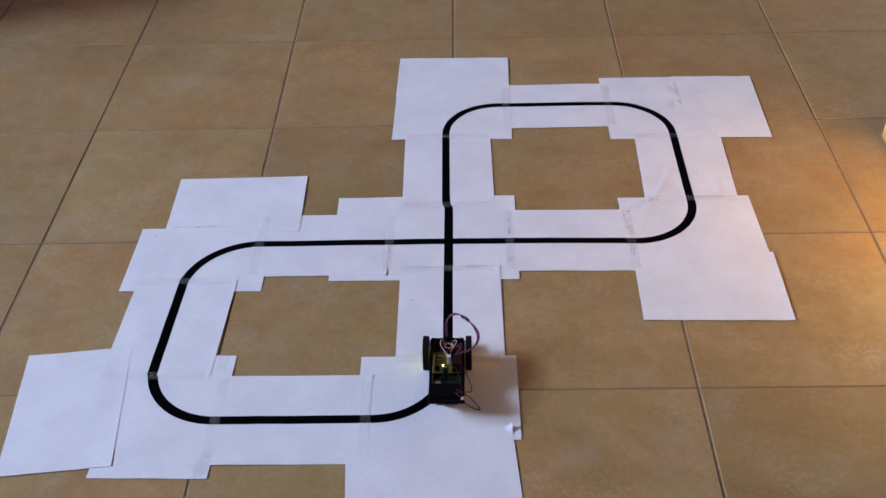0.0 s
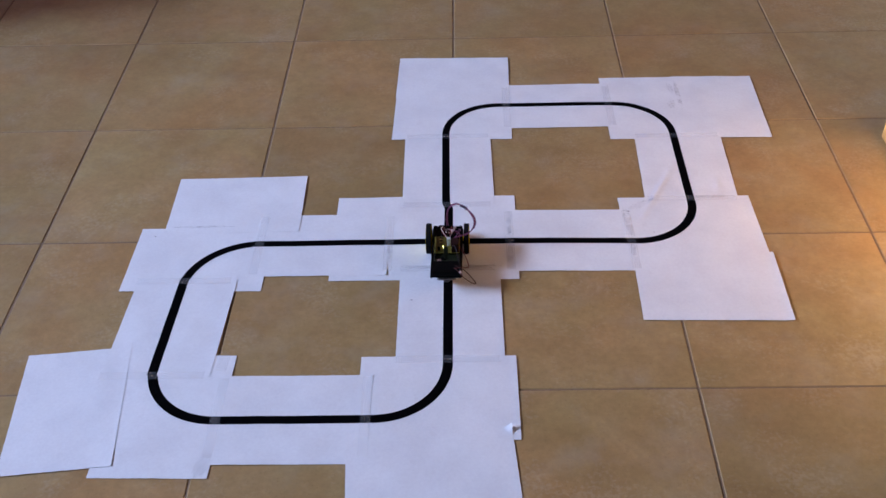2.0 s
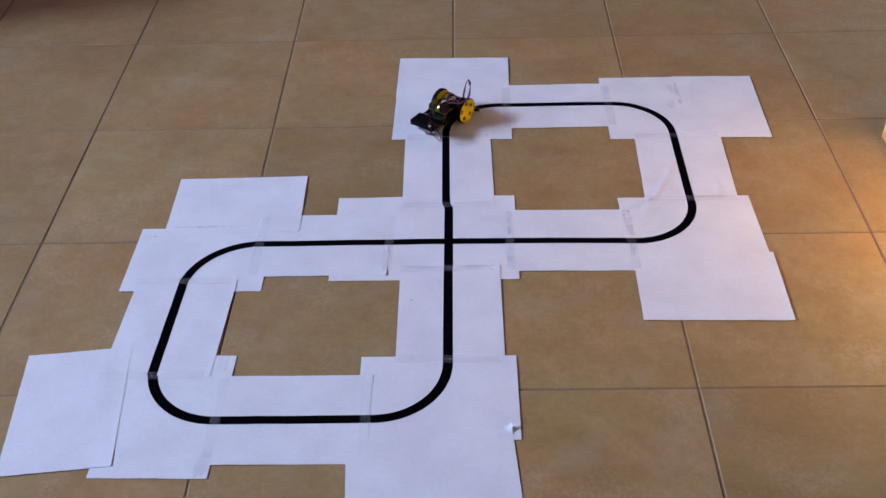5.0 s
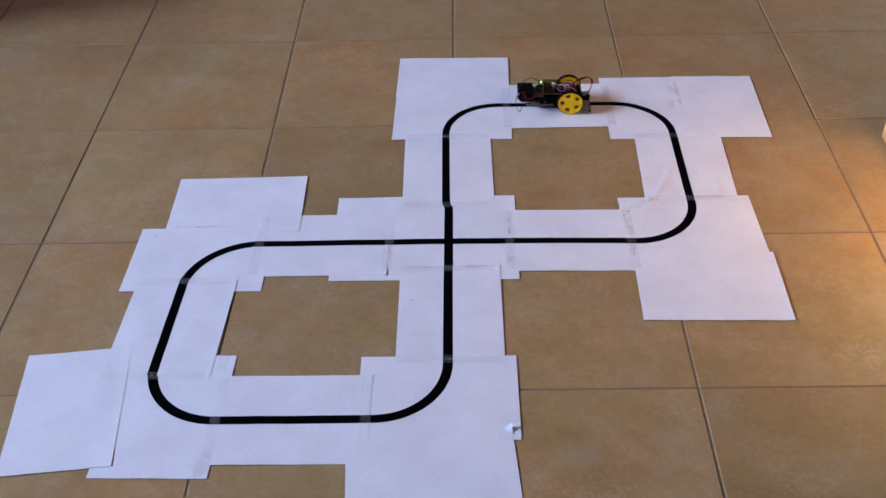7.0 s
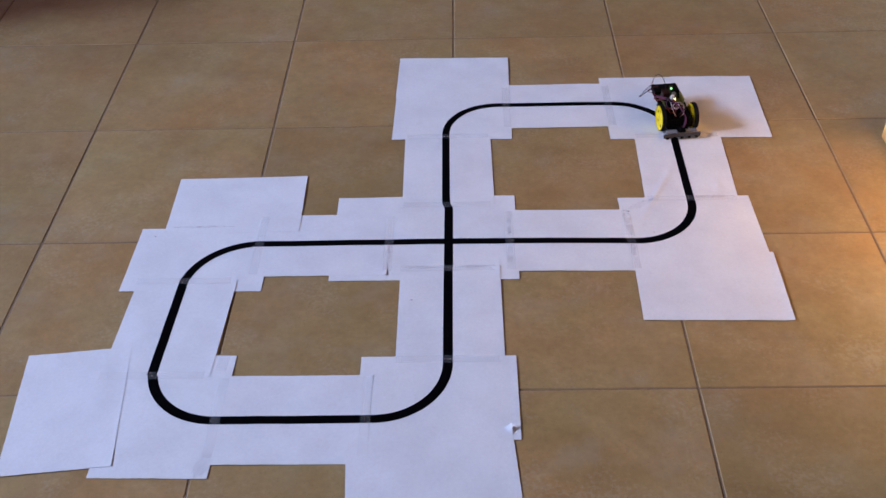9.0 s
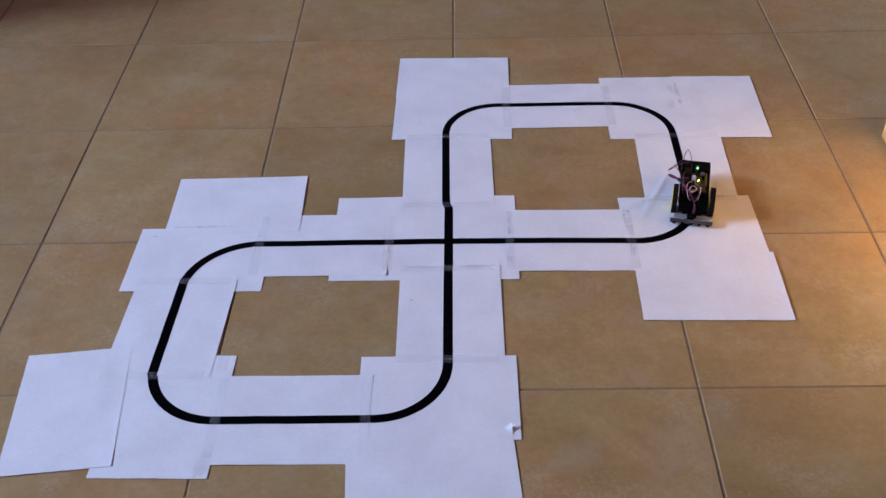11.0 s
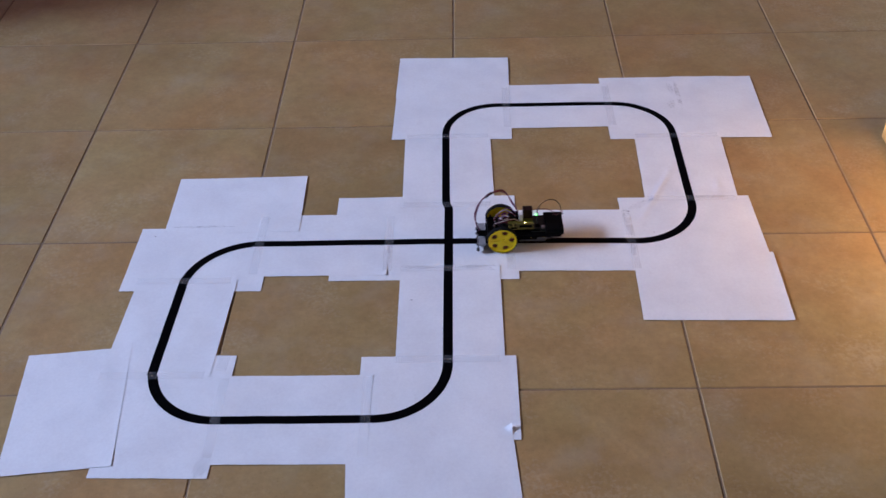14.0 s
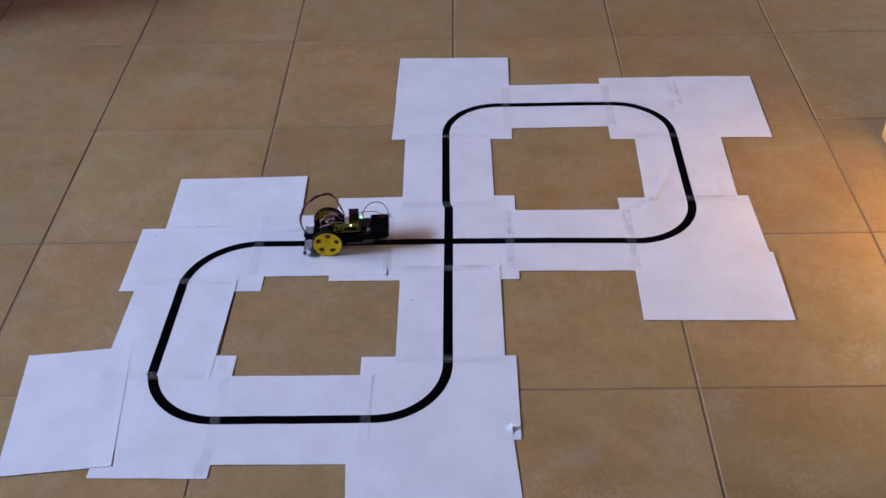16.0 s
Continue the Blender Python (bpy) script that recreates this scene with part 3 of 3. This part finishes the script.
    part("side_board", box(-0.0610, -0.0250, 0.0225, 0.0242, 0.0419, 0.0550, 0.0004, 1), M_PCB, shield, "olive upright board")
    part("socket_strip", box(-0.0580, -0.0310, 0.0243, 0.0256, 0.0450, 0.0505, 0.0003, 1), M_BLACK, shield, "black socket strip")
    for i in range(4):
        part("resistor", box(-0.030 + i * 0.005, -0.0275 + i * 0.005, 0.010, 0.0165, 0.0419, 0.0432, 0.0003, 1), (M_GOLD, M_BLACK)[i % 2], shield)
    # the board stands on two header strips above the deck
    shield.location = (-0.006, 0.0, 0.008)
    for y in (-0.0225, 0.0215):
        part("header_strip", box(-0.0660, -0.0170, y - 0.0013, y + 0.0013, 0.0401, 0.0481, 0.0003, 1), M_BLACK, root)
    lower = part("controller_board", box(-0.0920, -0.0635, -0.0265, 0.0265, 0.0402, 0.0417, 0.0004, 1), M_PCB2, root, "dark controller board")
    part("usb_socket", box(-0.0922, -0.0850, 0.0110, 0.0200, 0.0418, 0.0470, 0.0006, 1), M_STEEL, lower, "steel socket")
    part("micro_chip", box(-0.082, -0.073, 0.002, 0.011, 0.0418, 0.0436, 0.0003, 1), M_BLACK, lower)
    part("pin_header", box(-0.0820, -0.0650, 0.0225, 0.0250, 0.0418, 0.0470, 0.0003, 1), M_BLACK, lower)
    module = part("led_module", box(-0.0780, -0.0757, -0.0030, 0.0060, 0.0418, 0.0735, 0.0005, 1), M_PCB2, lower, "small upright dark board")
    green = bmesh.new()
    bmesh.ops.create_uvsphere(green, u_segments=12, v_segments=8, radius=0.0019, matrix=Matrix.Translation((-0.0735, 0.0018, 0.0685)))
    part("green_led", green, M_GREEN_LED, module, "glowing green indicator", True)
    yellow = bmesh.new()
    bmesh.ops.create_uvsphere(yellow, u_segments=12, v_segments=8, radius=0.0018, matrix=Matrix.Translation((-0.0445, 0.0070, 0.0432)))
    part("yellow_led", yellow, M_YELLOW_LED, shield, "glowing yellow indicator", True)
    # line sensor across the nose
    part("nose_arm", box(0.0335, 0.050, -0.009, 0.009, 0.0187, 0.0224, 0.0006), M_BLACK, root)
    sensor = part("sensor_board", box(0.0500, 0.0520, -0.0455, 0.0455, 0.0050, 0.0165, 0.0004, 1), M_SENSOR, root, "grey line sensor board")
    for i in range(5):
        y = -0.036 + i * 0.018
        part("sensor_eye", box(0.0480, 0.0542, y - 0.0035, y + 0.0035, 0.0030, 0.0080, 0.0006, 1), M_BLACK, sensor)
    for sy in (-1, 1):
        y = sy * 0.024
        part("bracket", box(0.0345, 0.0498, y - 0.0140, y + 0.0140, 0.0168, 0.0186, 0.0004, 1), M_PALE, sensor, "pale grey bracket")
    part("plug", box(0.0440, 0.0530, -0.005, 0.005, 0.0228, 0.0300, 0.0006, 1), M_BLACK, sensor)
    # tail castor
    castor = part("castor_mount", box(-0.1205, -0.0880, -0.0190, 0.0190, 0.0195, 0.0222, 0.0006, 1), M_PALE, root, "pale castor plate")
    for y in (-0.015, 0.015):
        part("post", box(-0.112, -0.106, y - 0.003, y + 0.003, 0.0223, 0.0359, 0.0008, 1), M_BLACK, castor)
    part("castor_cup", lathe([(0.0050, 0.0120), (0.0098, 0.0105), (0.0098, 0.0194), (0.0050, 0.0194)], 20, "Z"), M_BLACK, castor).location = (-0.102, 0, 0)
    ball = bmesh.new()
    bmesh.ops.create_uvsphere(ball, u_segments=20, v_segments=12, radius=0.0082, matrix=Matrix.Translation((-0.102, 0, 0.0083)))
    part("castor_ball", ball, M_DULL, castor, "steel castor ball", True)
    # big cable from the nose over the right wheel to the board
    for i, mat in enumerate((M_W_PURPLE, M_W_RED, M_W_PURPLE)):
        o = (i - 1) * 0.0016
        robot_wire(root, [(0.047, 0.002 + o, 0.031), (0.054, 0.003 + o, 0.050), (0.0555 + o, -0.002, 0.072), (0.044 + o, -0.018 + o, 0.092),
                          (0.024, -0.036 + o, 0.0985 + o), (-0.002, -0.055 - o, 0.0925 + o), (-0.016, -0.057 - o, 0.080), (-0.026 + o, -0.044, 0.068),
                          (-0.034, -0.024 + o, 0.066), (-0.037, -0.015 + o, 0.064)], mat, 0.0010)
    part("cable_band", tube([(0.0330, -0.0275, 0.0960), (0.0240, -0.0360, 0.0985), (0.0180, -0.0408, 0.0978)], 0.0030), M_W_DARK, root, "dark heat-shrink band", True)
    # short jumper wires between motors and board
    k = 0
    for ax, ay, bx, by, top, mat in ((0.018, 0.002, -0.036, -0.002, 0.068, M_W_PALE), (0.016, -0.006, -0.036, -0.004, 0.074, M_W_PALE),
                                     (0.016, -0.010, -0.037, -0.006, 0.075, M_W_RED), (0.018, 0.000, -0.034, -0.012, 0.068, M_W_BROWN),
                                     (0.004, -0.016, -0.040, -0.014, 0.072, M_W_PURPLE), (0.020, 0.010, -0.035, 0.012, 0.060, M_W_DARK),
                                     (0.006, 0.002, -0.037, -0.003, 0.066, M_W_RED)):
        k += 1
        sway = 0.006 * math.sin(k * 2.1)
        ax, sway = ax * 0.75, sway * 1.5
        robot_wire(root, [(ax, ay, 0.0395), (ax + 0.002, ay + sway, 0.052), ((ax * 0.6 + bx * 0.4), (ay + by) / 2 + sway * 1.6, top - 0.006),
                          (bx + 0.010, by + sway * 0.5, top - 0.010), (bx, by, 0.0500)], mat, 0.0008)
    # coiled leads between the motors
    for i, mat in enumerate((M_W_RED, M_W_BROWN, M_W_RED, M_W_PURPLE, M_W_PALE)):
        pts = []
        for j in range(11):
            a = j * 0.75 + i * 1.3
            r = 0.0085 + 0.0018 * math.sin(i * 2.7 + j)
            pts.append((-0.014 + r * math.cos(a) + 0.0016 * i, -0.013 + 0.009 * math.sin(i * 1.9) + r * 0.8 * math.sin(a), 0.047 + 0.0035 * i - 0.0012 * abs(5 - j)))
        robot_wire(root, pts, mat, 0.0010)
    robot_wire(root, [(-0.012, 0.024, 0.042), (-0.004, 0.026, 0.056), (0.010, 0.016, 0.060), (0.014, 0.002, 0.052), (0.012, -0.006, 0.040)], M_W_DARK, 0.0010)
    # slack battery leads behind: an arc to a pale plug, and a flat loop beside the pack
    robot_wire(root, [(-0.076, -0.010, 0.066), (-0.083, -0.013, 0.081), (-0.098, -0.018, 0.091), (-0.115, -0.023, 0.087), (-0.127, -0.027, 0.071), (-0.131, -0.029, 0.053)], M_W_DARK, 0.0008)
    part("lead_plug", box(-0.1350, -0.1290, -0.0320, -0.0270, 0.0502, 0.0535, 0.0006, 1), M_W_PALE, root, "small pale lead plug")
    robot_wire(root, [(-0.052, -0.026, 0.052), (-0.075, -0.036, 0.053), (-0.098, -0.044, 0.048), (-0.108, -0.045, 0.044), (-0.113, -0.036, 0.047), (-0.119, -0.018, 0.0510)], M_W_RED, 0.0008)
    robot_wire(root, [(-0.119, -0.016, 0.0512), (-0.129, -0.026, 0.050), (-0.136, -0.036, 0.040), (-0.133, -0.052, 0.024), (-0.128, -0.060, 0.018), (-0.122, -0.052, 0.028), (-0.119, -0.040, 0.042), (-0.116, -0.026, 0.0515), (-0.112, -0.018, 0.0512)], M_W_BROWN, 0.0009)
    left = robot_wheel(root)
    right = robot_wheel(root)
    return root, left, right


robot, wheel_left, wheel_right = line_robot()

# ---------------------------------------------------------------- floor tiles
PITCH, TILE = 0.4535, 0.4486


def floor_tiles():
    h = TILE / 2
    base = mesh_from("floor_tile", box(-h - 0.0003, h + 0.0003, -h - 0.0009, h + 0.0009, -0.009, 0.0, 0.0016, 1), M_TILE)
    rng = random.Random(7)
    for i in range(-18, 6):
        for j in range(-6, 7):
            cx, cy = (i + 0.5) * PITCH, (j + 0.5) * PITCH
            if cx + h < X0 - 0.02 or cx - h > X1 + 0.02 or cy + h < Y0 - 0.02 or cy - h > Y1 + 0.02:
                continue
            ob = new("floor_tile", base)
            ob.parent = floor
            ob.matrix_basis = pose(cx + rng.uniform(-1, 1) * 0.0004, cy + rng.uniform(-1, 1) * 0.0004, rng.uniform(-0.0004, 0.0), 0, 0, rng.uniform(-0.06, 0.06))


floor_tiles()


# ---------------------------------------------------------------- moving things
def motions():
    """The robot follows the line; its wheels roll with the way that each side goes."""
    way = [(0.0, 0.8970, 0.0635, 89.5), (0.5, 0.8975, 0.1275, 89.8), (1.0, 0.8982, 0.2245, 90.2), (1.5, 0.8980, 0.3210, 90.3),
           (2.0, 0.8960, 0.4070, 88.8), (2.5, 0.8990, 0.5050, 90.0), (3.0, 0.8970, 0.5920, 88.8), (3.5, 0.8900, 0.6825, 90.8),
           (4.0, 0.8880, 0.7825, 90.8), (4.2, 0.8876, 0.8210, 89.0), (4.5, 0.8870, 0.8686, 85.0), (4.9, 0.8990, 0.9283, 60.0), (5.3, 0.9371, 0.9781, 34.0), (5.65, 0.9856, 1.0018, 11.0),
           (6.0, 1.0330, 1.0060, -5.0), (6.3, 1.0859, 1.0035, -11.0), (6.5, 1.1220, 0.9985, -12.0), (7.0, 1.2030, 0.9875, -1.0), (7.5, 1.3010, 0.9880, -2.5),
           (8.0, 1.3770, 0.9780, -19.0), (8.3, 1.4160, 0.9610, -33.0), (8.5, 1.4365, 0.9380, -52.0), (8.7, 1.4490, 0.9150, -68.0),
           (9.0, 1.4590, 0.8740, -83.0), (9.2, 1.4610, 0.8360, -96.0), (9.7, 1.4530, 0.7560, -96.0), (10.3, 1.4470, 0.6480, -90.0), (10.9, 1.4420, 0.5450, -98.0),
           (11.3, 1.4205, 0.4890, -118.0), (11.5, 1.4045, 0.4640, -128.5), (11.7, 1.3870, 0.4470, -142.5), (12.0, 1.3545, 0.4295, -160.5), (12.3, 1.3135, 0.4215, -180.5),
           (12.5, 1.2810, 0.4215, -188.0), (12.7, 1.2485, 0.4265, -189.0), (13.0, 1.1965, 0.4335, -187.0), (13.5, 1.1050, 0.4380, -180.5), (14.0, 1.0110, 0.4400, -178.5),
           (14.5, 0.9205, 0.4420, -178.5), (15.0, 0.8290, 0.4420, -178.0), (15.5, 0.7330, 0.4395, -177.0), (16.0, 0.6375, 0.4375, -177.0)]
    walk(robot, [(t, pose(x, y, GROUND, 0, 0, a)) for t, x, y, a in way])

    def at(t):
        for (t0, *a), (t1, *b) in zip(way, way[1:]):
            if t <= t1:
                u = (t - t0) / (t1 - t0)
                return [p + (q - p) * u for p, q in zip(a, b)]
        return way[-1][1:]
    for wheel, side in ((wheel_left, 1), (wheel_right, -1)):
        rolled, rows, before = 0.0, [], None
        for i in range(161):
            x, y, a = at(i / 10)
            c, s = math.cos(radians(a)), math.sin(radians(a))
            here = (x - s * side * TRACK, y + c * side * TRACK)
            if before:
                rolled += ((here[0] - before[0]) * c + (here[1] - before[1]) * s) / WHEEL_R
            before = here
            spin = Matrix.Rotation(rolled, 4, "Y")
            flip = Matrix.Identity(4) if side > 0 else Matrix.Rotation(math.pi, 4, "Z")
            rows.append((i / 10, Matrix.Translation((0, side * TRACK, WHEEL_R)) @ spin @ flip))
        walk(wheel, rows)


motions()
